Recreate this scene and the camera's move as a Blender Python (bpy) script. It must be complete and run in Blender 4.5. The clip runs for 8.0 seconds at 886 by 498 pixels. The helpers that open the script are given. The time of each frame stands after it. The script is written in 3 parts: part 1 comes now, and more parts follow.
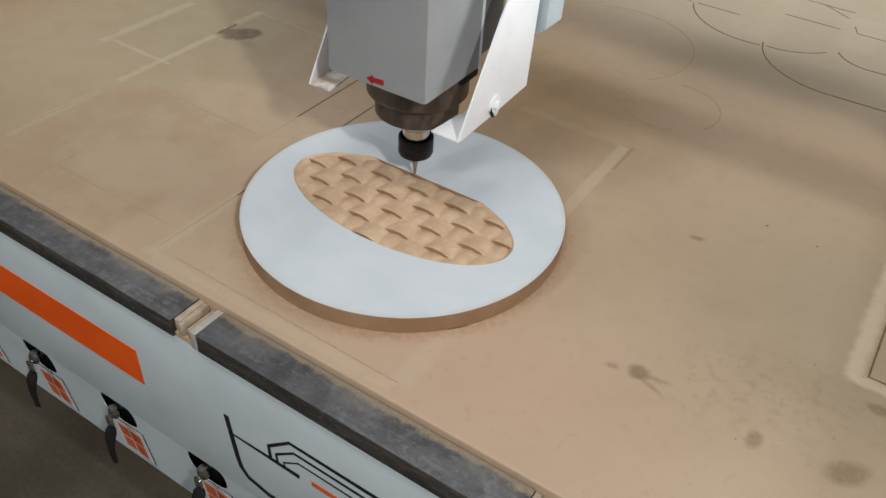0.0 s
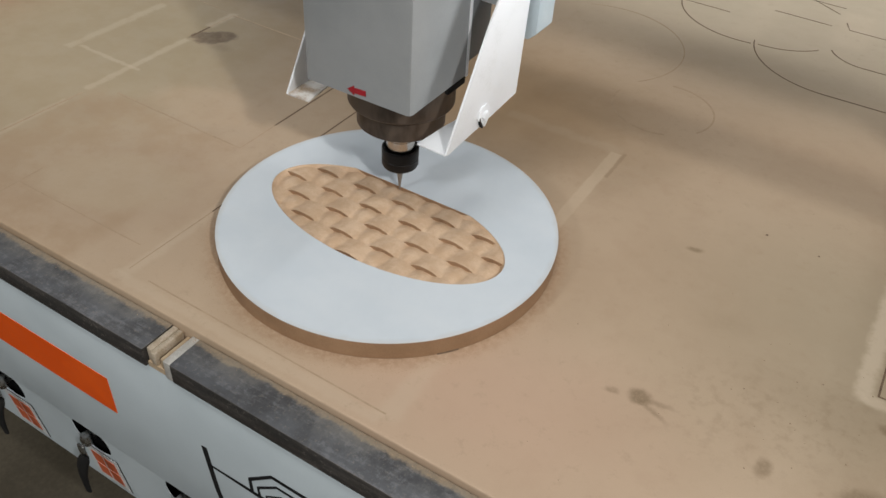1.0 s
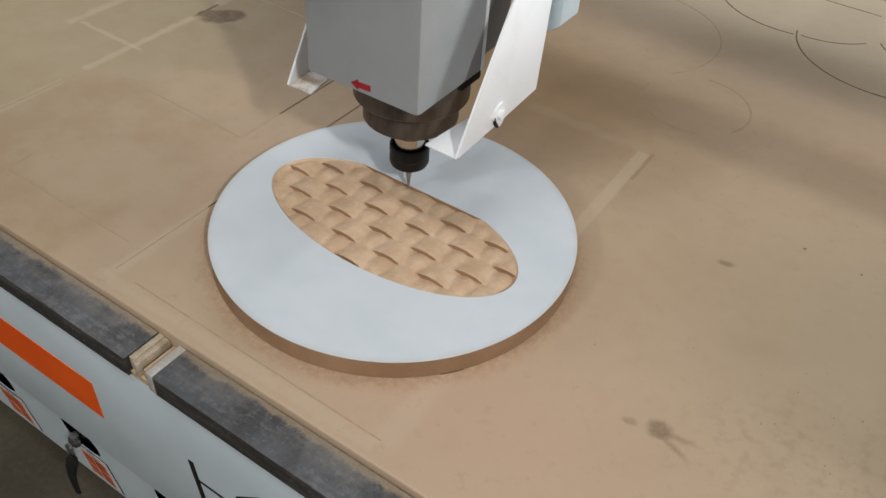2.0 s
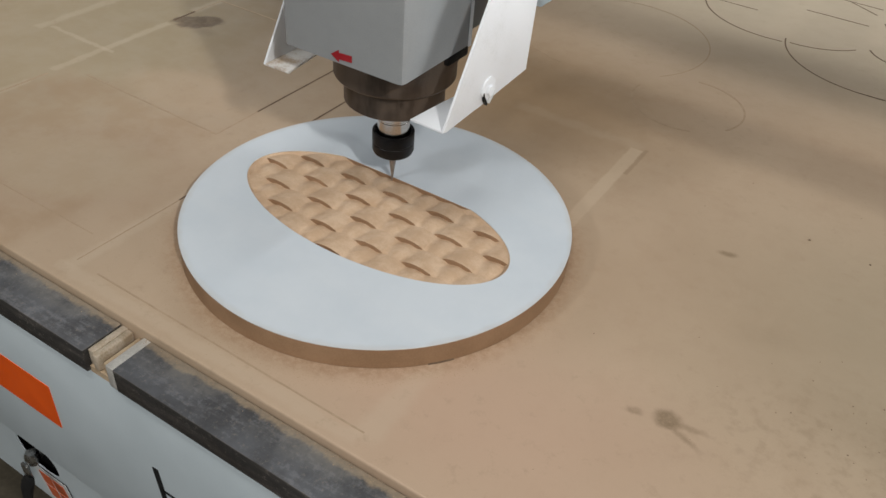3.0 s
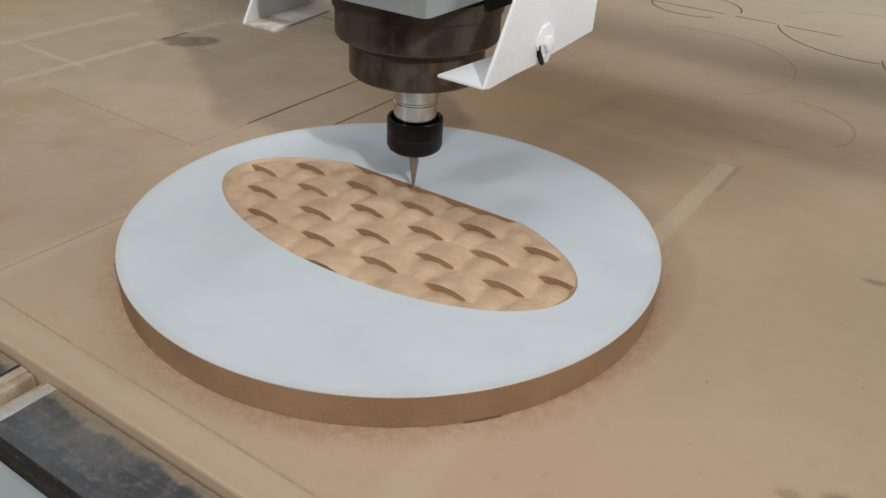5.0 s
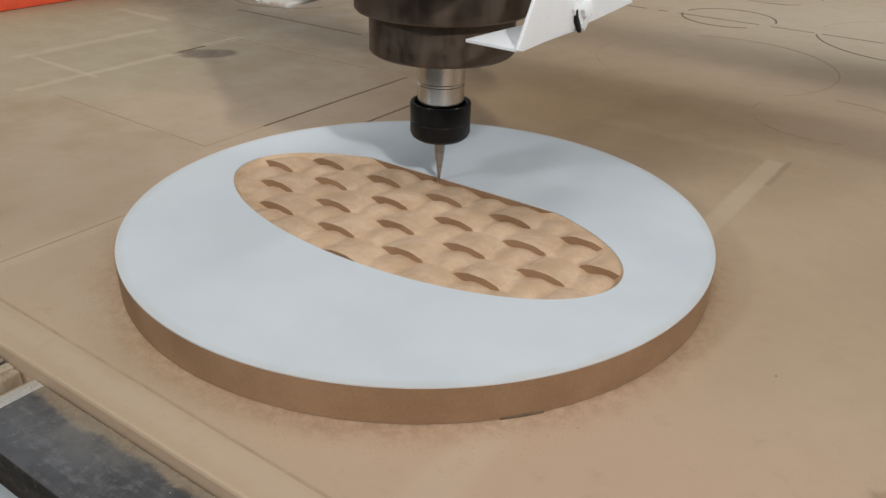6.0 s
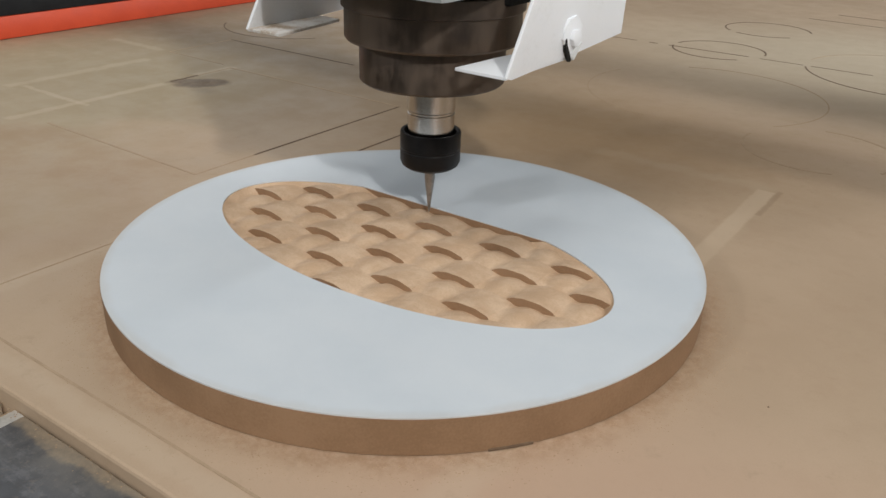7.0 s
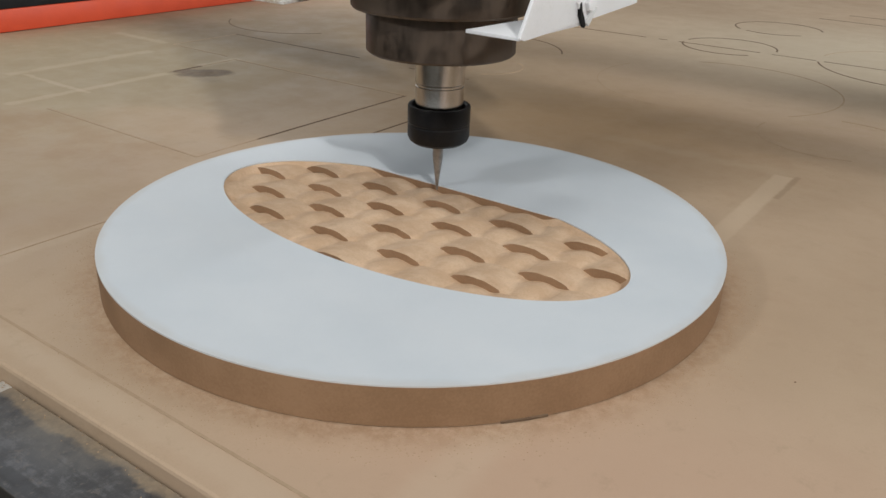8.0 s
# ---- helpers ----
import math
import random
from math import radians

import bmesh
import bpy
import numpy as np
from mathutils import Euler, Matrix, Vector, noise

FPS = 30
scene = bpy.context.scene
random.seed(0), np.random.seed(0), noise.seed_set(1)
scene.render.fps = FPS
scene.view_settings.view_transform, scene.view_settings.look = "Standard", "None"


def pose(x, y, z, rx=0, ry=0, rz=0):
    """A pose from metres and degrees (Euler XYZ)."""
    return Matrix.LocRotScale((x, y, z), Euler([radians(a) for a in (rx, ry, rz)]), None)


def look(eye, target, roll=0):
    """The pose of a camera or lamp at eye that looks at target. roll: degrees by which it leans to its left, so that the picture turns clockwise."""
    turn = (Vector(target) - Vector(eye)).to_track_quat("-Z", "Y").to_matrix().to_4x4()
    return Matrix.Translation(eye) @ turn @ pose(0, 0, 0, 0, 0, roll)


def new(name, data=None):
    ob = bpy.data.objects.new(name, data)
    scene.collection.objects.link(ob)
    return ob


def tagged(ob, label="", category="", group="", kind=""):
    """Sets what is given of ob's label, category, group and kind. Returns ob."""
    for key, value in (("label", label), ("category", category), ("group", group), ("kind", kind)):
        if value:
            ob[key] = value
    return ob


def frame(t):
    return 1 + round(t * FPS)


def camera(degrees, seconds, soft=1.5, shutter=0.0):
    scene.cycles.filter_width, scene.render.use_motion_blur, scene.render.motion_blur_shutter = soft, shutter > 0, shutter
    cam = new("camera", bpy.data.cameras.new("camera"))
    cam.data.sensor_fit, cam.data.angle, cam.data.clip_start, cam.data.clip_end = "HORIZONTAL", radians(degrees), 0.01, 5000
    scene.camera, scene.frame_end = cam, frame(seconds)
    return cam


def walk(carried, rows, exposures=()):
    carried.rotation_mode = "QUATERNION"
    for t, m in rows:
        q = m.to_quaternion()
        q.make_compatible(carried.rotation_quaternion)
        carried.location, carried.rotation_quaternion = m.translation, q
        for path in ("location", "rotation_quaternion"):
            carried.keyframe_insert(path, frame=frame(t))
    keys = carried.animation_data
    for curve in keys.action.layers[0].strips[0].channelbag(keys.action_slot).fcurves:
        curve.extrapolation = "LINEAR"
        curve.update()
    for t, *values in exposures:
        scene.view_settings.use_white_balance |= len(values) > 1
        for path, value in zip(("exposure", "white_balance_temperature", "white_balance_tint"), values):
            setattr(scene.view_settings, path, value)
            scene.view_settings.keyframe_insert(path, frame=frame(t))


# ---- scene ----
cam = camera(56.04, 8.0, soft=1.5)
ROWS = [
    (0.0, 0.5326, -0.7681, 0.7237, 33.51, -39.74, -2.80),
    (0.5, 0.5010, -0.7361, 0.7101, 32.60, -40.48, -2.81),
    (1.0, 0.4916, -0.7192, 0.7123, 31.98, -40.19, -2.96),
    (1.5, 0.4776, -0.6669, 0.7054, 33.78, -41.48, -2.85),
    (1.7, 0.4652, -0.6360, 0.7012, 34.33, -42.23, -3.01),
    (2.8, 0.4587, -0.6400, 0.6257, 33.79, -39.53, -3.80),
    (3.0, 0.4632, -0.6391, 0.5940, 33.06, -38.18, -3.57),
    (3.5, 0.4473, -0.6106, 0.5109, 32.40, -35.33, -3.32),
    (4.0, 0.4363, -0.5657, 0.4173, 33.12, -33.06, -2.66),
    (4.5, 0.4068, -0.5332, 0.3778, 33.38, -31.01, -3.38),
    (4.7, 0.3921, -0.5180, 0.3780, 34.04, -31.17, -3.10),
    (5.8, 0.3603, -0.4780, 0.3167, 35.62, -27.94, -1.72),
    (6.0, 0.3569, -0.4753, 0.3029, 35.70, -27.40, -1.35),
    (6.5, 0.3545, -0.4769, 0.2974, 35.49, -26.41, -1.68),
    (7.0, 0.3575, -0.4704, 0.2998, 35.37, -25.30, -1.65),
    (7.5, 0.3529, -0.4638, 0.2846, 35.50, -25.26, -1.64),
    (8.0, 0.3502, -0.4639, 0.2638, 35.73, -24.34, -1.74),
]
EXPOSURE = 0.06
walk(cam, [(t, pose(x, y, z, 90 + pitch, roll, yaw)) for t, x, y, z, yaw, pitch, roll in ROWS],
     exposures=[(0.0, EXPOSURE - 0.05), (1.5, EXPOSURE - 0.08), (3.0, EXPOSURE - 0.14), (4.5, EXPOSURE - 0.15), (6.0, EXPOSURE - 0.10), (8.0, EXPOSURE - 0.12)])

# ---- light: a closed workshop with unseen ceiling and side lights ----
world = bpy.data.worlds.new("sky")
scene.world = world
world.use_nodes = True
sky = world.node_tree.nodes.new("ShaderNodeTexSky")
sky.sky_type, sky.sun_disc = "NISHITA", False
sky.sun_elevation, sky.sun_rotation = radians(40), radians(220)
world.node_tree.links.new(sky.outputs[0], world.node_tree.nodes["Background"].inputs[0])
world.node_tree.nodes["Background"].inputs[1].default_value = 0.1


def area_lamp(name, eye, target, w, h, watts, colour):
    data = bpy.data.lights.new(name, "AREA")
    data.shape, data.size, data.size_y, data.energy, data.color = "RECTANGLE", w, h, watts, colour
    ob = new(name, data)
    ob.matrix_world = look(eye, target)
    return ob


AIM = (0.0, 0.1, 0.1)
area_lamp("ceiling_lamp", (3.05, -1.96, 2.85), AIM, 0.18, 0.30, 92, (1.0, 0.98, 0.95))
area_lamp("side_light", (-1.62, -3.60, 2.38), AIM, 0.42, 0.46, 37, (0.95, 0.975, 1.0))
area_lamp("overhead_light", (0.05, -1.15, 3.35), (0.05, -1.15, 0), 1.2, 0.22, 30, (1.0, 0.985, 0.95))
# added fill, not a known lamp: lightens the far right of the board
area_lamp("overhead_light", (3.2, 3.4, 3.35), (3.2, 3.4, 0), 0.3, 2.4, 84, (0.96, 0.98, 1.0))
# added fill with no window behind it: lightens far right and bracket faces
area_lamp("side_light", (4.8, 2.3, 1.9), (0.9, 1.1, 0.0), 1.6, 1.2, 225, (0.93, 0.97, 1.0))

# ---- materials ----


class Nodes:
    def __init__(self, name):
        self.mat = bpy.data.materials.new(name)
        self.mat.use_nodes = True
        self.tree = self.mat.node_tree
        self.bsdf = self.tree.nodes["Principled BSDF"]

    def n(self, kind, **props):
        node = self.tree.nodes.new(kind)
        for key, value in props.items():
            setattr(node, key, value)
        return node

    def link(self, a, b):
        self.tree.links.new(a, b)

    def noise(self, scale, detail=4.0, rough=0.6, vector=None, distortion=0.0):
        node = self.n("ShaderNodeTexNoise")
        node.inputs["Scale"].default_value = scale
        node.inputs["Detail"].default_value = detail
        node.inputs["Roughness"].default_value = rough
        node.inputs["Distortion"].default_value = distortion
        if vector is not None:
            self.link(vector, node.inputs["Vector"])
        return node.outputs["Fac"]

    def ramp(self, fac, lo, hi, a=0.0, b=1.0):
        node = self.n("ShaderNodeMapRange", interpolation_type="SMOOTHSTEP")
        self.link(fac, node.inputs["Value"])
        for key, v in (("From Min", lo), ("From Max", hi), ("To Min", a), ("To Max", b)):
            node.inputs[key].default_value = v
        return node.outputs["Result"]

    def mix(self, fac, a, b):
        node = self.n("ShaderNodeMix", data_type="RGBA")
        if isinstance(fac, float):
            node.inputs[0].default_value = fac
        else:
            self.link(fac, node.inputs[0])
        for sock, v in ((node.inputs[6], a), (node.inputs[7], b)):
            if isinstance(v, tuple):
                sock.default_value = (*v, 1)
            else:
                self.link(v, sock)
        return node.outputs[2]

    def math(self, op, a, b=0.0):
        node = self.n("ShaderNodeMath", operation=op)
        for sock, v in ((node.inputs[0], a), (node.inputs[1], b)):
            if isinstance(v, (float, int)):
                sock.default_value = v
            else:
                self.link(v, sock)
        return node.outputs[0]

    def position(self):
        return self.n("ShaderNodeNewGeometry").outputs["Position"]

    def placed(self, vector, x, y, sx, sy, turn=0.0):
        node = self.n("ShaderNodeMapping", vector_type="TEXTURE")
        self.link(vector, node.inputs["Vector"])
        node.inputs["Location"].default_value = (x, y, 0)
        node.inputs["Rotation"].default_value = (0, 0, radians(turn))
        node.inputs["Scale"].default_value = (sx, sy, 1e3)
        return node.outputs["Vector"]

    def blot(self, vector, x, y, sx, sy, turn=0.0, hard=0.6):
        node = self.n("ShaderNodeVectorMath", operation="LENGTH")
        self.link(self.placed(vector, x, y, sx, sy, turn), node.inputs[0])
        return self.ramp(node.outputs["Value"], hard, 1.15, 1.0, 0.0)

    def slab(self, vector, x0, x1, y0, y1, soft=0.55):
        sep = self.n("ShaderNodeSeparateXYZ")
        self.link(self.placed(vector, (x0 + x1) / 2, (y0 + y1) / 2, (x1 - x0) / 2, (y1 - y0) / 2), sep.inputs[0])
        far = []
        small = min(x1 - x0, y1 - y0)
        for axis, size in ((0, x1 - x0), (1, y1 - y0)):
            edge = soft * small / size
            far.append(self.ramp(self.math("ABSOLUTE", sep.outputs[axis]), 1 - edge, 1 + edge, 1.0, 0.0))
        return self.math("MULTIPLY", far[0], far[1])

    def wobble(self, vector, scale, amount):
        tex = self.n("ShaderNodeTexNoise")
        tex.inputs["Scale"].default_value = scale
        self.link(vector, tex.inputs["Vector"])
        sub = self.n("ShaderNodeVectorMath", operation="SUBTRACT")
        self.link(tex.outputs["Color"], sub.inputs[0])
        sub.inputs[1].default_value = (0.5, 0.5, 0.5)
        mul = self.n("ShaderNodeVectorMath", operation="MULTIPLY_ADD")
        self.link(sub.outputs[0], mul.inputs[0])
        mul.inputs[1].default_value = (amount, amount, amount)
        self.link(vector, mul.inputs[2])
        return mul.outputs[0]

    def bump(self, height, strength, distance):
        node = self.n("ShaderNodeBump")
        node.inputs["Strength"].default_value = strength
        node.inputs["Distance"].default_value = distance
        self.link(height, node.inputs["Height"])
        self.link(node.outputs[0], self.bsdf.inputs["Normal"])

    def done(self, colour, rough, metal=0.0):
        for key, v in (("Base Color", colour), ("Roughness", rough), ("Metallic", metal)):
            sock = self.bsdf.inputs[key]
            if isinstance(v, tuple):
                sock.default_value = (*v, 1)
            elif isinstance(v, (float, int)):
                sock.default_value = v
            else:
                self.link(v, sock)
        return self.mat


def surface(name, a, b, scale=30.0, fine=400.0, rough=(0.4, 0.6), metal=0.0, bump=0.15, depth=0.0004, lo=0.35, hi=0.65):
    """Two colours mixed by noise at two scales, with uneven gloss and a fine relief."""
    k = Nodes(name)
    p = k.position()
    big, small = k.noise(scale, 5, 0.6, p), k.noise(fine, 3, 0.6, p)
    both = k.math("ADD", k.math("MULTIPLY", big, 0.7), k.math("MULTIPLY", small, 0.3))
    fac = k.ramp(both, lo, hi)
    k.bump(small, bump, depth)
    return k.done(k.mix(fac, a, b), k.ramp(big, 0.3, 0.7, *rough), metal)


def spoilboard_material():
    k = Nodes("dusty_mdf")
    p = k.position()
    w = k.wobble(p, 14.0, 0.035)
    w2 = k.wobble(k.wobble(p, 42.0, 0.012), 170.0, 0.004)
    big, mid, fine = k.noise(2.3, 4, 0.55, p), k.noise(17, 5, 0.65, p), k.noise(900, 2, 0.6, p)
    col = k.mix(k.ramp(big, 0.35, 0.65), (0.470, 0.345, 0.236), (0.530, 0.400, 0.280))
    col = k.mix(k.math("MULTIPLY", k.ramp(mid, 0.45, 0.75), 0.25), col, (0.40, 0.275, 0.175))
    col = k.mix(k.math("MULTIPLY", k.ramp(fine, 0.45, 0.8), 0.16), col, (0.33, 0.22, 0.13))
    # pinkish tint of the light at the front, painted into the board colour
    col = k.mix(k.math("MULTIPLY", k.blot(w, 0.24, -0.17, 0.26, 0.16, 10, 0.1), 0.6), col, (0.56, 0.375, 0.27))
    # darker olive towards the right
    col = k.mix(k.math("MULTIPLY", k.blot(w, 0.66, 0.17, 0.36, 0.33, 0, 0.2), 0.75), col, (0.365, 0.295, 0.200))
    # brown stain behind the head, with the shadow there put into its colour
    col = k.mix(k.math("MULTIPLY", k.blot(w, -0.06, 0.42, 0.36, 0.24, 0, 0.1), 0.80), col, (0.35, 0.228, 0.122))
    # shade over the back left, painted as a darker board colour
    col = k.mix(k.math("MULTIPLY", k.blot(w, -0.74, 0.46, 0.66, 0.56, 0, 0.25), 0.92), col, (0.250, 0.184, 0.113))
    # greyish veil with a broken edge, pale lobes and a browner square of an old job
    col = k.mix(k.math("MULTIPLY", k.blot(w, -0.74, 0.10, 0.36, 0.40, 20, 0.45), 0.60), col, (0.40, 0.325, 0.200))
    col = k.mix(k.math("MULTIPLY", k.slab(w2, -0.612, -0.303, -0.30, 0.038, 0.10), k.ramp(mid, 0.35, 0.6, 0.20, 0.50)), col, (0.42, 0.29, 0.18))
    col = k.mix(k.math("MULTIPLY", k.blot(w, -0.39, -0.13, 0.13, 0.075, 25, 0.55), 0.45), col, (0.54, 0.43, 0.30))
    col = k.mix(k.math("MULTIPLY", k.blot(w, -0.42, 0.10, 0.12, 0.06, 15, 0.55), 0.40), col, (0.53, 0.385, 0.26))
    col = k.mix(k.math("MULTIPLY", k.blot(w, -0.55, 0.00, 0.10, 0.045, 40, 0.3), 0.35), col, (0.37, 0.25, 0.15))
    # greyer far right, made paler to carry the brightness of its sheen
    col = k.mix(k.math("MULTIPLY", k.blot(w, 0.35, 1.10, 0.80, 0.50, 0, 0.3), 0.75), col, (0.540, 0.465, 0.350))
    # pale swept bands beside old cuts
    for x0, x1, y0, y1, amount in ((0.160, 0.186, -0.258, -0.14, 0.26), (-0.02, 0.18, 0.368, 0.390, 0.12),
                                   (-0.232, -0.214, -0.26, 0.0, 0.30), (-0.24, 0.17, -0.268, -0.254, 0.25),
                                   (-0.628, -0.614, 0.02, 0.25, 0.32), (-0.635, -0.618, 0.31, 0.38, 0.3), (-0.93, -0.80, 0.376, 0.390, 0.22),
                                   (-0.772, -0.755, 0.10, 0.33, 0.24), (-0.75, -0.60, 0.113, 0.121, 0.30), (-0.625, -0.612, -0.20, -0.02, 0.25), (0.592, 0.612, 0.07, 0.60, 0.75),
                                   (0.60, 1.2, 0.064, 0.080, 0.75), (0.36, 0.43, 1.0, 1.18, 0.40), (0.19, 0.25, 0.92, 1.2, 0.25)):
        col = k.mix(k.math("MULTIPLY", k.slab(w2, x0, x1, y0, y1), amount), col, (0.62, 0.51, 0.38))
    crisp = k.wobble(p, 70.0, 0.004)
    col = k.mix(k.math("MULTIPLY", k.slab(crisp, 0.166, 0.184, 0.06, 0.372, 0.22), k.ramp(mid, 0.3, 0.6, 0.35, 0.60)), col, (0.60, 0.47, 0.335))
    col = k.mix(k.math("MULTIPLY", k.slab(crisp, 0.1845, 0.190, 0.30, 0.378, 0.5), 0.45), col, (0.30, 0.205, 0.125))
    # stains
    blotch = k.ramp(k.noise(190, 5, 0.7, p), 0.30, 0.60, 0.65, 1.1)
    for x, y, sx, sy, turn, hard, amount in (
            (-0.55, 0.262, 0.030, 0.016, 0, 0.1, 0.35), (0.390, -0.073, 0.0150, 0.0130, 0, 0.5, 0.65),
            (0.412, -0.071, 0.024, 0.0050, 10, 0.0, 0.40), (0.410, -0.084, 0.026, 0.0060, -24, 0.0, 0.42),
            (0.359, -0.081, 0.011, 0.0055, 25, 0.3, 0.42), (0.357, 0.215, 0.013, 0.006, 20, 0.2, 0.6),
            (0.533, -0.089, 0.011, 0.016, 0, 0.4, 0.55), (0.629, -0.074, 0.030, 0.019, 35, 0.40, 0.55),
            (0.639, 0.038, 0.014, 0.012, 0, 0.5, 0.6), (0.44, 0.10, 0.05, 0.03, 20, 0.0, 0.12),
            (0.56, 0.03, 0.10, 0.06, 0, 0.0, 0.15)):
        col = k.mix(k.math("MULTIPLY", k.blot(w2, x, y, sx, sy, turn, hard), k.math("MULTIPLY", blotch, amount)), col, (0.19, 0.130, 0.070))
    ragged = k.wobble(k.wobble(p, 26.0, 0.040), 95.0, 0.012)
    for x, y, sx, sy, turn, amount in ((-0.586, 0.282, 0.042, 0.027, 40, 1.0), (-0.620, 0.268, 0.020, 0.009, 60, 0.75)):
        col = k.mix(k.math("MULTIPLY", k.blot(ragged, x, y, sx, sy, turn, 0.72), k.math("MULTIPLY", k.ramp(k.noise(70, 4, 0.6, p), 0.3, 0.7, 0.75, 1.05), amount)), col, (0.135, 0.088, 0.048))
    # crumbly dirt
    crumbs = k.math("MULTIPLY", k.ramp(k.noise(62, 4, 0.62, p), 0.46, 0.70), k.blot(w, 0.53, -0.01, 0.20, 0.11, 30, 0.1))
    col = k.mix(k.math("MULTIPLY", crumbs, 0.26), col, (0.22, 0.15, 0.085))
    worn = k.math("MULTIPLY", k.ramp(k.noise(48, 6, 0.72, p), 0.54, 0.72), k.ramp(big, 0.35, 0.6, 0.10, 0.35))
    col = k.mix(worn, col, (0.36, 0.255, 0.165))
    # fresh powder round the workpiece
    ring = k.n("ShaderNodeVectorMath", operation="LENGTH")
    k.link(k.placed(w2, 0, 0, 1, 1), ring.inputs[0])
    near = k.ramp(ring.outputs["Value"], 0.224, 0.250, 1.0, 0.0)
    powder = k.math("MULTIPLY", near, k.ramp(k.noise(120, 6, 0.75, p), 0.35, 0.65, 0.20, 0.85))
    col = k.mix(powder, col, (0.37, 0.235, 0.14))
    k.bump(k.math("ADD", k.math("MULTIPLY", fine, 0.4), mid), 0.12, 0.0006)
    return k.done(col, k.ramp(mid, 0.3, 0.7, 0.46, 0.66))


def relief_material():
    k = Nodes("carved_mdf")
    p = k.position()
    wave = k.n("ShaderNodeTexWave", bands_direction="Y")
    wave.inputs["Scale"].default_value = 260
    wave.inputs["Distortion"].default_value = 1.5
    k.link(p, wave.inputs["Vector"])
    mid, fine = k.noise(45, 5, 0.65, p), k.noise(700, 2, 0.6, p)
    col = k.mix(k.ramp(mid, 0.35, 0.68), (0.60, 0.410, 0.262), (0.715, 0.525, 0.362))
    col = k.mix(k.math("MULTIPLY", k.ramp(fine, 0.4, 0.75), 0.2), col, (0.38, 0.235, 0.125))
    k.bump(k.math("ADD", k.math("MULTIPLY", wave.outputs["Fac"], 0.5), fine), 0.2, 0.0004)
    return k.done(col, 0.75)


def laminate_material():
    """Smooth laminate with wiped streaks, finger smudges and a veil of dust."""
    k = Nodes("pale_laminate")
    p = k.position()
    turn = k.n("ShaderNodeMapping")
    turn.inputs["Rotation"].default_value = (0, 0, radians(35))
    turn.inputs["Scale"].default_value = (3, 26, 1)
    k.link(p, turn.inputs["Vector"])
    wipe, cloud, grit = k.noise(1.0, 1, 0.4, turn.outputs[0]), k.noise(11, 5, 0.6, p), k.noise(1500, 2, 0.5, p)
    col = k.mix(k.ramp(cloud, 0.3, 0.7), (0.645, 0.705, 0.760), (0.695, 0.750, 0.800))
    col = k.mix(k.math("MULTIPLY", k.ramp(wipe, 0.45, 0.8), 0.25), col, (0.73, 0.77, 0.805))
    col = k.mix(k.math("MULTIPLY", k.ramp(grit, 0.60, 0.75), 0.25), col, (0.56, 0.50, 0.42))
    ring = k.n("ShaderNodeVectorMath", operation="LENGTH")
    k.link(k.placed(k.wobble(p, 40, 0.01), 0, 0, 1, 1), ring.inputs[0])
    col = k.mix(k.ramp(ring.outputs["Value"], 0.217, 0.226, 0.0, 0.25), col, (0.50, 0.42, 0.32))
    rough = k.math("ADD", k.ramp(wipe, 0.3, 0.75, 0.28, 0.36), k.ramp(cloud, 0.35, 0.7, 0.0, 0.10))
    k.bump(grit, 0.03, 0.0003)
    return k.done(col, rough)


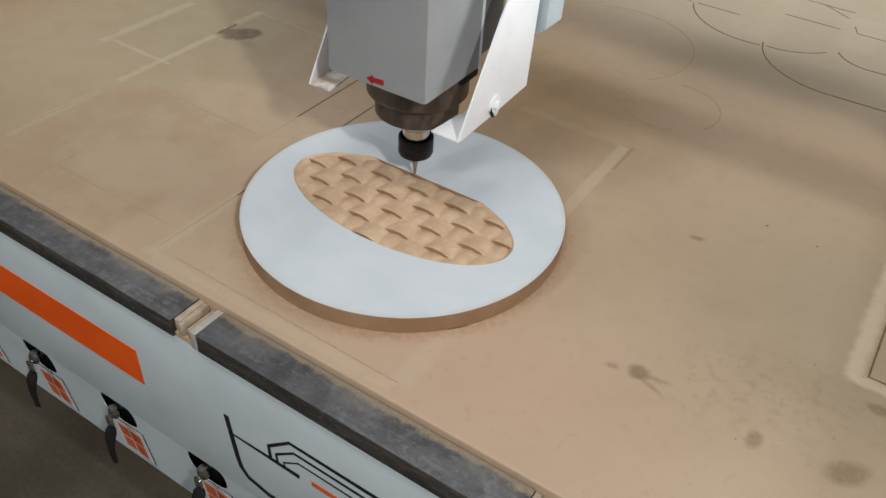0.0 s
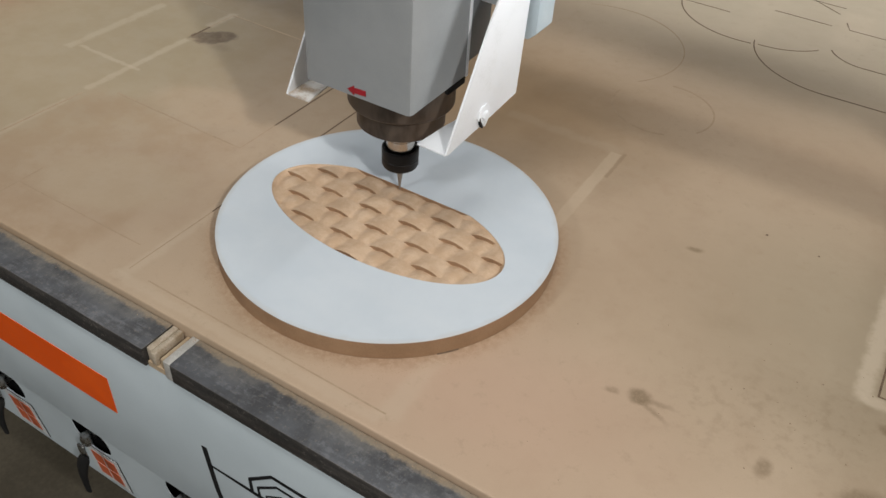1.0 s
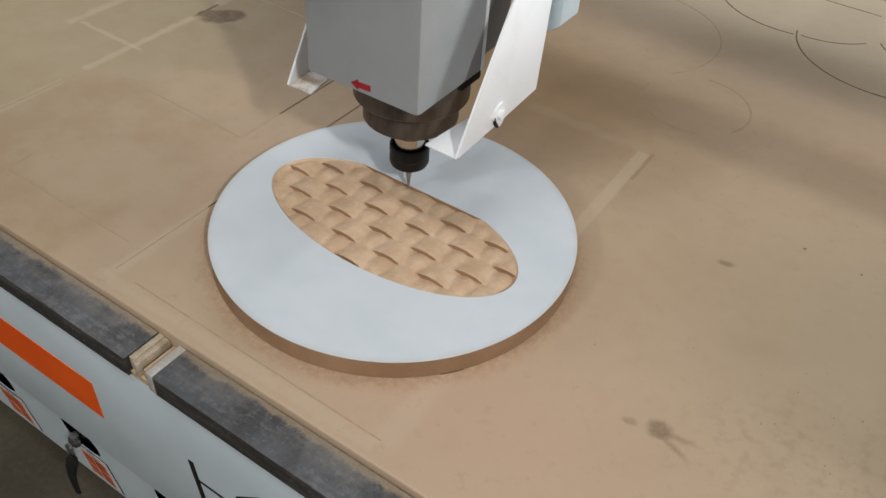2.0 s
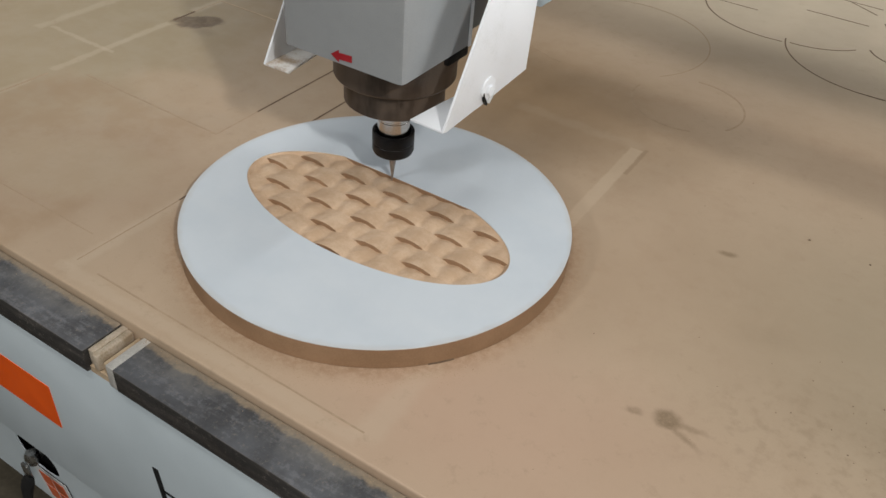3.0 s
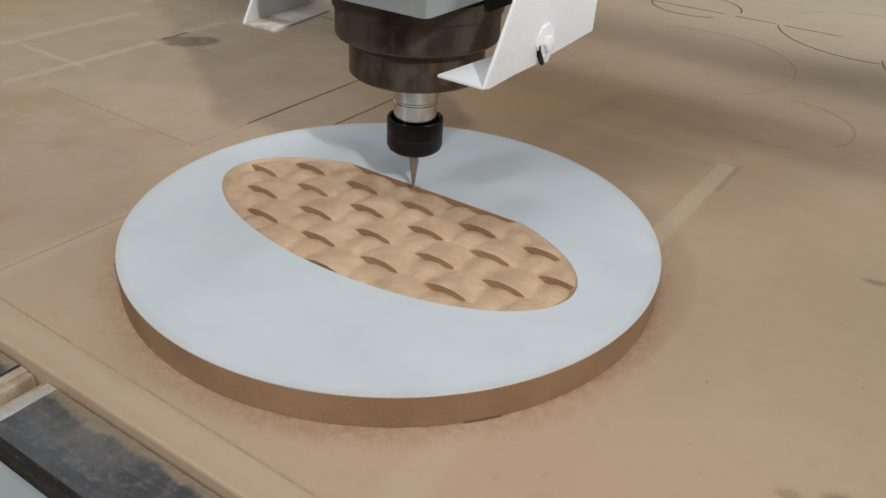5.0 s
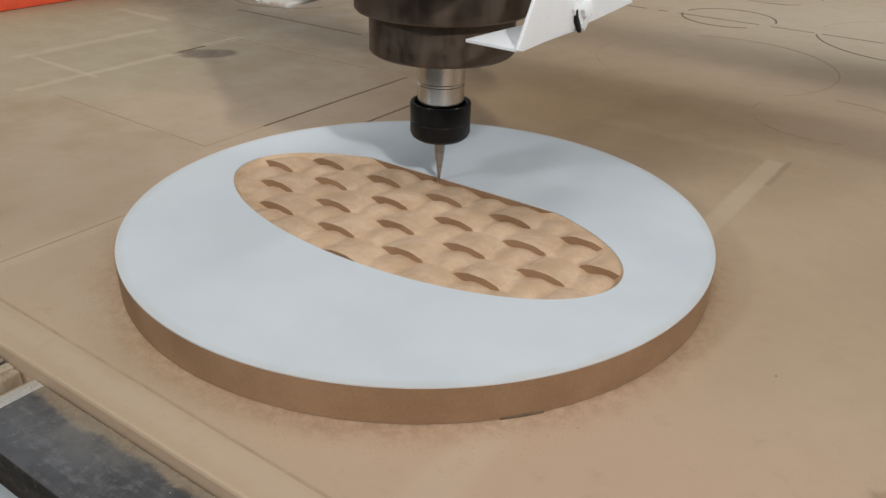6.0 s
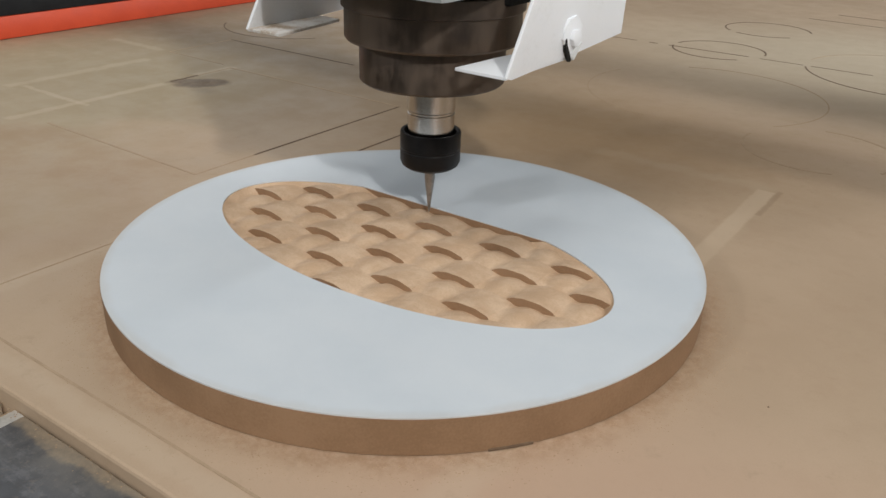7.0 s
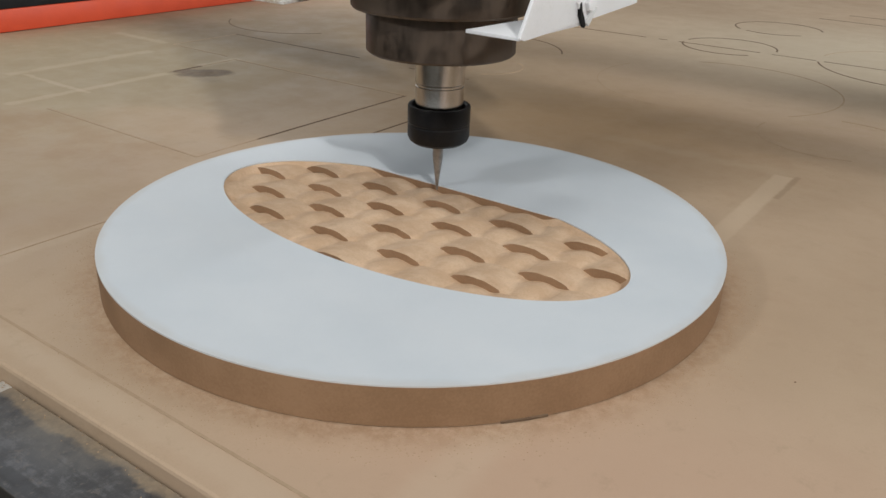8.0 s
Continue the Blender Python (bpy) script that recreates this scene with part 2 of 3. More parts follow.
def edge_strip_material():
    k = Nodes("worn_black_phenolic")
    p = k.position()
    n1, n2 = k.noise(22, 6, 0.7, p), k.noise(240, 4, 0.7, p)
    stretch = k.n("ShaderNodeMapping")
    stretch.inputs["Scale"].default_value = (9, 90, 60)
    k.link(p, stretch.inputs["Vector"])
    scrape = k.noise(1.0, 5, 0.7, stretch.outputs[0])
    sep = k.n("ShaderNodeSeparateXYZ")
    k.link(k.n("ShaderNodeNewGeometry").outputs["Normal"], sep.inputs[0])
    upper = k.ramp(sep.outputs["Z"], 0.3, 0.8)
    dusty = k.math("MULTIPLY", upper, k.ramp(n1, 0.3, 0.7, 0.35, 0.95))
    col = k.mix(k.ramp(scrape, 0.45, 0.7), (0.028, 0.026, 0.025), (0.075, 0.066, 0.060))
    col = k.mix(dusty, col, (0.116, 0.121, 0.133))
    scuff = k.math("MULTIPLY", upper, k.ramp(k.math("ADD", k.math("MULTIPLY", k.noise(85, 6, 0.8, p), 0.6), k.math("MULTIPLY", scrape, 0.4)), 0.49, 0.60))
    col = k.mix(k.math("MULTIPLY", scuff, 0.40), col, (0.23, 0.235, 0.25))
    arris = k.math("MULTIPLY", k.ramp(sep.outputs["Z"], 0.15, 0.5), k.ramp(sep.outputs["Z"], 0.80, 0.97, 1.0, 0.0))
    col = k.mix(k.math("MULTIPLY", arris, k.ramp(n1, 0.35, 0.6, 0.2, 0.8)), col, (0.30, 0.28, 0.26))
    col = k.mix(k.math("MULTIPLY", k.ramp(n2, 0.55, 0.72), 0.45), col, (0.24, 0.21, 0.18))
    back = k.n("ShaderNodeSeparateXYZ")
    k.link(k.wobble(k.wobble(k.wobble(p, 18, 0.012), 60, 0.012), 260, 0.006), back.inputs[0])
    drift = k.math("MULTIPLY", upper, k.ramp(back.outputs["Y"], -0.2895, -0.2825))
    col = k.mix(k.math("MULTIPLY", drift, k.ramp(n2, 0.3, 0.7, 0.55, 0.85)), col, (0.40, 0.315, 0.22))
    haze = k.math("MULTIPLY", upper, k.ramp(back.outputs["Y"], -0.316, -0.284))
    col = k.mix(k.math("MULTIPLY", haze, k.ramp(n1, 0.4, 0.65, 0.0, 0.35)), col, (0.30, 0.27, 0.22))
    k.bump(k.math("ADD", n2, scrape), 0.35, 0.0008)
    return k.done(col, k.ramp(n1, 0.3, 0.7, 0.4, 0.7))


def dusty_steel(name, a, b, dust, rough, amount):
    k = Nodes(name)
    p = k.position()
    stretch = k.n("ShaderNodeMapping")
    stretch.inputs["Scale"].default_value = (26, 26, 7)
    k.link(p, stretch.inputs["Vector"])
    streak, n1 = k.noise(1.0, 4, 0.6, stretch.outputs[0]), k.noise(60, 5, 0.7, p)
    cover = k.math("MULTIPLY", k.ramp(k.math("ADD", streak, k.math("MULTIPLY", n1, 0.6)), 0.55, 1.0), amount)
    col = k.mix(cover, k.mix(k.ramp(streak, 0.35, 0.65), a, b), dust)
    k.bump(n1, 0.1, 0.0003)
    return k.done(col, k.ramp(cover, 0.0, 1.0, rough, 0.75), k.ramp(cover, 0.0, 1.0, 1.0, 0.1))


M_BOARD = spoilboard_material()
M_RELIEF = relief_material()
M_STRIP = edge_strip_material()
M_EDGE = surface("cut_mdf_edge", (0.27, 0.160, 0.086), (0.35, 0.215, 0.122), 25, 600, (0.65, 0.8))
M_KERF = surface("burnt_kerf", (0.12, 0.075, 0.046), (0.20, 0.135, 0.085), 60, 500, (0.7, 0.9))
M_KERF_PALE = surface("shallow_kerf", (0.40, 0.290, 0.190), (0.485, 0.36, 0.245), 60, 500, (0.7, 0.9))
M_LAMINATE = laminate_material()
M_PANEL = surface("grey_powder_coat", (0.53, 0.60, 0.635), (0.59, 0.66, 0.695), 6, 900, (0.38, 0.55), bump=0.1)
M_ORANGE = surface("orange_paint", (0.78, 0.092, 0.006), (0.85, 0.115, 0.010), 20, 700, (0.5, 0.65))
M_LEG = surface("red_orange_paint", (0.55, 0.055, 0.014), (0.62, 0.070, 0.020), 20, 700, (0.5, 0.65))
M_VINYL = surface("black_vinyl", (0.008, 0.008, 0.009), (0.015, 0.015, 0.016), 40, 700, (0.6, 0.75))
M_HOUSING = surface("silver_grey_paint", (0.27, 0.285, 0.29), (0.33, 0.34, 0.345), 8, 800, (0.32, 0.48), bump=0.06)
M_REAR = surface("dark_grey_paint", (0.13, 0.145, 0.155), (0.17, 0.185, 0.195), 10, 800, (0.35, 0.5))
M_WHITE = surface("dusty_white_paint", (0.82, 0.84, 0.86), (0.90, 0.92, 0.95), 18, 500, (0.4, 0.6), lo=0.28, hi=0.48)
M_LIP = surface("dust_stained_white_paint", (0.42, 0.31, 0.21), (0.72, 0.70, 0.67), 55, 500, (0.5, 0.7), lo=0.35, hi=0.6)
M_BODY = dusty_steel("dusty_spindle_steel", (0.075, 0.060, 0.050), (0.14, 0.112, 0.092), (0.105, 0.072, 0.048), 0.36, 0.80)
M_SHAFT = surface("ground_steel", (0.46, 0.43, 0.40), (0.56, 0.53, 0.49), 12, 300, (0.16, 0.24), metal=1.0, bump=0.02)
M_NUT = surface("black_oxide", (0.006, 0.006, 0.007), (0.013, 0.012, 0.012), 80, 700, (0.35, 0.5), bump=0.1)
M_BIT = surface("carbide", (0.24, 0.23, 0.22), (0.36, 0.345, 0.33), 200, 900, (0.3, 0.42), metal=0.7)
M_BLACK = surface("black_rubber", (0.008, 0.008, 0.008), (0.016, 0.015, 0.014), 60, 600, (0.65, 0.85))
M_RED = surface("red_vinyl", (0.30, 0.008, 0.016), (0.38, 0.012, 0.022), 60, 600, (0.4, 0.5))
M_BLUE = surface("pale_blue_plastic", (0.52, 0.62, 0.68), (0.60, 0.69, 0.74), 20, 600, (0.35, 0.5))
M_ALU = surface("dusty_aluminium", (0.50, 0.48, 0.44), (0.70, 0.68, 0.64), 40, 500, (0.35, 0.55), metal=0.35)
M_DUSTY = surface("dust_filled_track", (0.40, 0.29, 0.18), (0.55, 0.42, 0.28), 60, 600, (0.7, 0.85))
M_TRACK = surface("dusty_track_aluminium", (0.36, 0.28, 0.19), (0.58, 0.50, 0.40), 50, 500, (0.45, 0.65), metal=0.1)
M_CHROME = surface("worn_chrome", (0.26, 0.26, 0.26), (0.42, 0.42, 0.41), 90, 600, (0.18, 0.35), metal=1.0)
M_PAPER = surface("white_sticker", (0.62, 0.63, 0.63), (0.72, 0.73, 0.73), 40, 600, (0.4, 0.5))
M_STICK = surface("orange_sticker", (0.60, 0.105, 0.03), (0.66, 0.14, 0.05), 40, 600, (0.4, 0.5))
M_FLOOR = surface("dusty_concrete", (0.064, 0.052, 0.034), (0.115, 0.095, 0.065), 3.5, 90, (0.6, 0.85), bump=0.3, depth=0.002)
M_WALL = surface("workshop_plaster", (0.26, 0.26, 0.25), (0.33, 0.33, 0.32), 2, 60, (0.7, 0.85))
M_DUST = surface("sawdust", (0.38, 0.26, 0.16), (0.52, 0.38, 0.25), 90, 900, (0.8, 0.95))
M_CHIP = surface("dark_crumb", (0.16, 0.11, 0.07), (0.27, 0.19, 0.125), 90, 900, (0.8, 0.95))

for dull in (M_VINYL, M_BLACK, M_NUT, M_ORANGE):
    dull.node_tree.nodes["Principled BSDF"].inputs["Specular IOR Level"].default_value = 0.2

# ---- builders ----


def thing(name, base, label, category, group="", kind=""):
    ob = new(name)
    ob.location = base
    ob.empty_display_size = 0.05
    return tagged(ob, label, category, group, kind)


def link_mesh(name, bm, material, parent=None, label="", smooth=False):
    me = bpy.data.meshes.new(name)
    bmesh.ops.recalc_face_normals(bm, faces=bm.faces)
    bm.to_mesh(me)
    bm.free()
    me.materials.append(material)
    if smooth:
        for poly in me.polygons:
            poly.use_smooth = True
        me.set_sharp_from_angle(angle=radians(24))
    ob = new(name, me)
    if parent is not None:
        ob.parent = parent
        if parent.type == "EMPTY":
            ob.matrix_parent_inverse = Matrix.Translation(parent.location).inverted()
    return tagged(ob, label)


def part(name, bm, material, parent, label="", smooth=True):
    return link_mesh(name, bm, material, parent, label, smooth)


def box(x0, x1, y0, y1, z0, z1, bevel=0.0, bm=None):
    bm = bm or bmesh.new()
    m = Matrix.LocRotScale(((x0 + x1) / 2, (y0 + y1) / 2, (z0 + z1) / 2), None, (x1 - x0, y1 - y0, z1 - z0))
    made = bmesh.ops.create_cube(bm, size=1, matrix=m)
    if bevel:
        edges = list({e for v in made["verts"] for e in v.link_edges})
        bmesh.ops.bevel(bm, geom=edges, offset=bevel, segments=2, affect="EDGES", profile=0.5)
    return bm


def turned(profile, x, y, z, steps=64, bm=None):
    """A body of revolution about a vertical axis; profile: (radius, height) from the bottom up."""
    bm = bm or bmesh.new()
    rings = []
    for r, h in profile:
        if r < 1e-6:
            rings.append([bm.verts.new((x, y, z + h))])
        else:
            rings.append([bm.verts.new((x + r * math.cos(2 * math.pi * i / steps), y + r * math.sin(2 * math.pi * i / steps), z + h)) for i in range(steps)])
    for a, b in zip(rings, rings[1:]):
        for i in range(steps):
            j = (i + 1) % steps
            if len(a) == 1:
                bm.faces.new((a[0], b[i], b[j]))
            elif len(b) == 1:
                bm.faces.new((a[i], a[j], b[0]))
            else:
                bm.faces.new((a[i], a[j], b[j], b[i]))
    for ring in (rings[0], rings[-1]):
        if len(ring) > 1:
            bm.faces.new(ring)
    return bm


def slab_of(outline, axis, lo, hi, bevel=0.0):
    """A plate cut to an outline in the plane across the axis ('x', 'y' or 'z'), from lo to hi."""
    bm = bmesh.new()

    def place(a, b, c):
        return {"x": (c, a, b), "y": (a, c, b), "z": (a, b, c)}[axis]
    v0 = [bm.verts.new(place(a, b, lo)) for a, b in outline]
    v1 = [bm.verts.new(place(a, b, hi)) for a, b in outline]
    n = len(outline)
    bm.faces.new(v0)
    bm.faces.new(v1)
    for i in range(n):
        bm.faces.new((v0[i], v0[(i + 1) % n], v1[(i + 1) % n], v1[i]))
    if bevel:
        bmesh.ops.bevel(bm, geom=bm.edges[:], offset=bevel, segments=2, affect="EDGES", profile=0.5)
    return bm


def stroke(points, width, axis="z", lo=0.0, hi=0.0004, ends=None):
    """A thin strip along a line of points in the plane across the axis; ends: widths at its two ends."""
    pts = [Vector(q) for q in points]
    n = len(pts)
    left, right = [], []
    for i, q in enumerate(pts):
        a = (pts[min(i + 1, n - 1)] - pts[max(i - 1, 0)]).normalized()
        k = 1.0
        if 0 < i < n - 1:
            b = (pts[i + 1] - q).normalized()
            k = 1 / max(0.5, abs(a.dot(b)))
        w = width if ends is None else ends[0] + (ends[1] - ends[0]) * i / (n - 1)
        off = Vector((-a.y, a.x)) * w / 2 * k
        left.append(tuple(q + off))
        right.append(tuple(q - off))
    return slab_of(left + right[::-1], axis, lo, hi) if n == 2 else strip_mesh(left, right, axis, lo, hi)


def strip_mesh(left, right, axis, lo, hi):
    bm = bmesh.new()

    def place(q, c):
        a, b = q
        return {"x": (c, a, b), "y": (a, c, b), "z": (a, b, c)}[axis]
    rows = [[bm.verts.new(place(q, c)) for q in side] for side, c in ((left, lo), (left, hi), (right, hi), (right, lo))]
    for a, b in ((0, 1), (1, 2), (2, 3), (3, 0)):
        for i in range(len(left) - 1):
            bm.faces.new((rows[a][i], rows[b][i], rows[b][i + 1], rows[a][i + 1]))
    bm.faces.new([r[0] for r in rows])
    bm.faces.new([r[-1] for r in rows])
    return bm


def arc(cx, cy, r, a0, a1, step=4.0):
    n = max(2, int(abs(a1 - a0) / step))
    return [(cx + r * math.cos(radians(a0 + (a1 - a0) * i / n)), cy + r * math.sin(radians(a0 + (a1 - a0) * i / n))) for i in range(n + 1)]


# ---- the room ----
FLOOR_Z, CEIL_Z = -0.80, 3.45


def structure(name, bm, material, label, category):
    return tagged(link_mesh(name, bm, material), label, category, kind="structure")


structure("floor", box(-5.2, 5.2, -4.2, 6.2, FLOOR_Z - 0.1, FLOOR_Z), M_FLOOR, "dark dusty concrete workshop floor", "floor")
structure("ceiling", box(-5.2, 5.2, -4.2, 6.2, CEIL_Z, CEIL_Z + 0.15), M_WALL, "plain pale workshop ceiling", "ceiling")
structure("wall_north", box(-5.0, 5.0, 6.0, 6.2, FLOOR_Z, CEIL_Z), M_WALL, "plain pale plastered workshop wall", "wall")
structure("wall_south", box(-5.0, 5.0, -4.2, -4.0, FLOOR_Z, CEIL_Z), M_WALL, "plain pale plastered workshop wall", "wall")
structure("wall_west", box(-5.2, -5.0, -4.2, 6.2, FLOOR_Z, CEIL_Z), M_WALL, "plain pale plastered workshop wall", "wall")
structure("wall_east", box(5.0, 5.2, -4.2, 6.2, FLOOR_Z, CEIL_Z), M_WALL, "plain pale plastered workshop wall", "wall")

# ---- the router table ----
BED_X0, BED_X1, BED_Y1 = -1.30, 1.30, 2.30
PANEL_Y = -0.322
table = thing("router_table", (0, 0.9, FLOOR_Z), "grey steel router table with orange stripe, standing on the floor", "machine")
part("bed_frame", box(BED_X0, BED_X1, -0.300, BED_Y1, -0.16, -0.042), M_PANEL, table)
part("front_panel", box(BED_X0, BED_X1, PANEL_Y, PANEL_Y + 0.012, -0.302, -0.0405, 0.002), M_PANEL, table, "grey powder-coated front panel")
for x in (-1.15, 1.15):
    for y in (0.0, 2.1):
        part("table_leg", box(x - 0.06, x + 0.06, y - 0.06, y + 0.06, FLOOR_Z, -0.16, 0.004), M_PANEL, table)

# the lower panel leans in a little and has an oval cut-out for each vacuum valve
LOW_TOP, LOW_BOT, LOW_IN = -0.302, -0.466, 0.016
VALVES = [-0.890, -0.697, -0.504, -0.310, -0.117, 0.076, 0.270]


def oval(cx, cz, rx, rz, n=28):
    return [(cx + rx * math.copysign(abs(math.cos(a)) ** 0.8, math.cos(a)), cz + rz * math.copysign(abs(math.sin(a)) ** 0.8, math.sin(a)))
            for a in (2 * math.pi * i / n for i in range(n))]


def low_y(z):
    return PANEL_Y + LOW_IN * (LOW_TOP - z) / (LOW_TOP - LOW_BOT)


def lower_panel(x0, x1, hole):
    """One bay of the lower panel, with a hole right through it."""
    bm = bmesh.new()
    sq = []
    cx, cz = sum(q[0] for q in hole) / len(hole), sum(q[1] for q in hole) / len(hole)
    for q in hole:
        dx, dz = q[0] - cx, q[1] - cz
        k = min(((x1 - cx) / dx if dx > 1e-9 else 9e9), ((x0 - cx) / dx if dx < -1e-9 else 9e9),
                ((LOW_TOP - cz) / dz if dz > 1e-9 else 9e9), ((LOW_BOT - cz) / dz if dz < -1e-9 else 9e9))
        sq.append((cx + k * dx, cz + k * dz))
    for c in ((x0, LOW_TOP), (x1, LOW_TOP), (x1, LOW_BOT), (x0, LOW_BOT)):
        i = min(range(len(sq)), key=lambda j: (sq[j][0] - c[0]) ** 2 + (sq[j][1] - c[1]) ** 2)
        sq[i] = c
    n = len(hole)
    rings = [[bm.verts.new((a, low_y(b) + d, b)) for a, b in line] for line, d in ((sq, 0.001), (hole, 0.001), (hole, 0.0025), (sq, 0.0025))]
    for r, s in zip(rings, rings[1:]):
        for i in range(n):
            bm.faces.new((r[i], r[(i + 1) % n], s[(i + 1) % n], s[i]))
    return bm


bays = [BED_X0] + [(a + b) / 2 for a, b in zip(VALVES, VALVES[1:])] + [VALVES[-1] + 0.097]
for (x0, x1), vx in zip(zip(bays, bays[1:]), VALVES):
    part("lower_panel", lower_panel(x0, x1, [(a, min(b, LOW_TOP - 0.0015)) for a, b in oval(vx - 0.004, -0.328, 0.0385, 0.034)]), M_PANEL, table, "grey lower panel bay with oval valve cut-out")
part("lower_panel", box(bays[-1], BED_X1, PANEL_Y + 0.012, PANEL_Y + 0.018, LOW_BOT, LOW_TOP), M_PANEL, table)
# added black plate that stands for the shade inside the valve cut-outs
part("cutout_shade_plate", box(BED_X0, BED_X1, PANEL_Y + 0.026, PANEL_Y + 0.034, LOW_BOT + 0.01, -0.30), M_VINYL, table, "black plate added as the shade inside the cut-outs")


def valve(x):
    """A ball valve in its cut-out, with a black lever hanging down and out."""
    y = PANEL_Y - 0.004
    body = part("valve", turned([(0.0, -0.011), (0.007, -0.0105), (0.0095, -0.005), (0.010, 0.0), (0.0095, 0.005), (0.007, 0.0105), (0.0, 0.011)], x - 0.002, y, -0.322, 20),
                M_CHROME, table, "worn chrome ball valve")
    part("stem", slab_of(arc(x - 0.002, -0.322, 0.007, 0, 330, 30), "y", y, y + 0.03), M_CHROME, body)
    neck = bmesh.new()
    for px, py, pz, sx, sy, sz in ((x - 0.003, y - 0.012, -0.340, 0.014, 0.005, 0.030),):
        box(px - sx / 2, px + sx / 2, py - sy / 2, py + sy / 2, pz - sz / 2, pz + sz / 2, 0.002, neck)
    part("lever_plate", neck, M_CHROME, body, "bright steel lever plate")
    path = [(x + 0.001, y - 0.014, -0.347, 0.0090), (x + 0.000, y - 0.017, -0.354, 0.0118), (x - 0.002, y - 0.021, -0.368, 0.0110),
            (x - 0.002, y - 0.024, -0.384, 0.0088), (x + 0.001, y - 0.026, -0.400, 0.0072), (x + 0.004, y - 0.027, -0.416, 0.0060), (x + 0.004, y - 0.027, -0.419, 0.003)]
    bm = bmesh.new()
    rings = [[bm.verts.new((px + r * math.cos(a), py + 0.5 * r * math.sin(a), pz)) for a in (2 * math.pi * i / 12 for i in range(12))] for px, py, pz, r in path]
    for a, b in zip(rings, rings[1:]):
        for i in range(12):
            bm.faces.new((a[i], a[(i + 1) % 12], b[(i + 1) % 12], b[i]))
    bm.faces.new(rings[0])
    bm.faces.new(rings[-1])
    part("lever_grip", bm, M_BLACK, body, "black rubber lever grip")


def sticker(x):
    """A square warning sticker of four orange fields with a thin dark rim below a valve."""
    z0, z1 = -0.452, -0.362
    x0, x1 = x - 0.034, x + 0.039

    def sheet(a0, a1, b0, b1, d):
        bm = bmesh.new()
        bm.faces.new([bm.verts.new((a, low_y(b) - d, b)) for a, b in ((a0, b0), (a1, b0), (a1, b1), (a0, b1))])
        geom = bmesh.ops.extrude_face_region(bm, geom=bm.faces[:])
        bmesh.ops.translate(bm, vec=(0, 0.0006, 0), verts=[v for v in geom["geom"] if isinstance(v, bmesh.types.BMVert)])
        return bm
    base = part("sticker", sheet(x0, x1, z0, z1, 0.0002), M_VINYL, table, "orange and white square sticker with dark rim")
    part("sticker_face", sheet(x0 + 0.0015, x1 - 0.0015, z0 + 0.0015, z1 - 0.0015, 0.0008), M_PAPER, base)
    xm, zm = (x0 + x1) / 2, (z0 + z1) / 2
    for a0, a1 in ((x0 + 0.011, xm - 0.0022), (xm + 0.0022, x1 - 0.011)):
        for b0, b1 in ((z0 + 0.013, zm - 0.0022), (zm + 0.0022, z1 - 0.013)):
            part("sticker_field", sheet(a0, a1, b0, b1, 0.0014), M_STICK, base)


for vx in VALVES:
    valve(vx)
    sticker(vx)

# orange stripe and line emblem on the front panel
FY0, FY1 = PANEL_Y - 0.0008, PANEL_Y + 0.001
part("orange_stripe", slab_of([(BED_X0, -0.203), (-0.2165, -0.199), (-0.2165, -0.129), (BED_X0, -0.128)], "y", FY0, FY1), M_ORANGE, table, "orange painted stripe")
part("emblem_line", stroke([(-0.050, -0.146), (-0.0475, -0.170), (-0.041, -0.228), (-0.037, -0.247), (-0.026, -0.262), (0.010, -0.272), (0.10, -0.272)], 0.0085, "y", FY0, FY1), M_VINYL, table, "black vinyl line")
part("emblem_line", stroke([(-0.045, -0.180), (0.072, -0.180)], 0.006, "y", FY0, FY1, (0.003, 0.008)), M_VINYL, table)
for i in range(3):
    x, z = 0.024 + 0.012 * i, -0.154 - 0.008 * i
    part("emblem_line", stroke([(x, -0.178), (x - 0.001, z), (x + 0.036 - 0.006 * i, z + 0.034 - 0.008 * i), (0.205, z + 0.034 - 0.008 * i), (0.222, z + 0.052 - 0.008 * i), (0.32, z + 0.052 - 0.008 * i)],
                               0.0052 - 0.0014 * i, "y", FY0, FY1), M_VINYL, table)
part("emblem_bar", stroke([(0.093, -0.176), (0.20, -0.176)], 0.009, "y", FY0, FY1), M_STICK, table, "orange vinyl bar")

# black edge strips with a track between them
STRIP_Y0, STRIP_Y1, STRIP_Z0, STRIP_Z1 = -0.3265, -0.2780, -0.040, -0.0095
for x0, x1 in ((-1.30, -0.603), (-0.560, -0.1185), (-0.0755, 0.366), (0.409, 1.30)):
    part("edge_strip", box(x0, x1, STRIP_Y0, STRIP_Y1, STRIP_Z0, STRIP_Z1, 0.0018), M_STRIP, table, "worn dusty black phenolic edge strip")
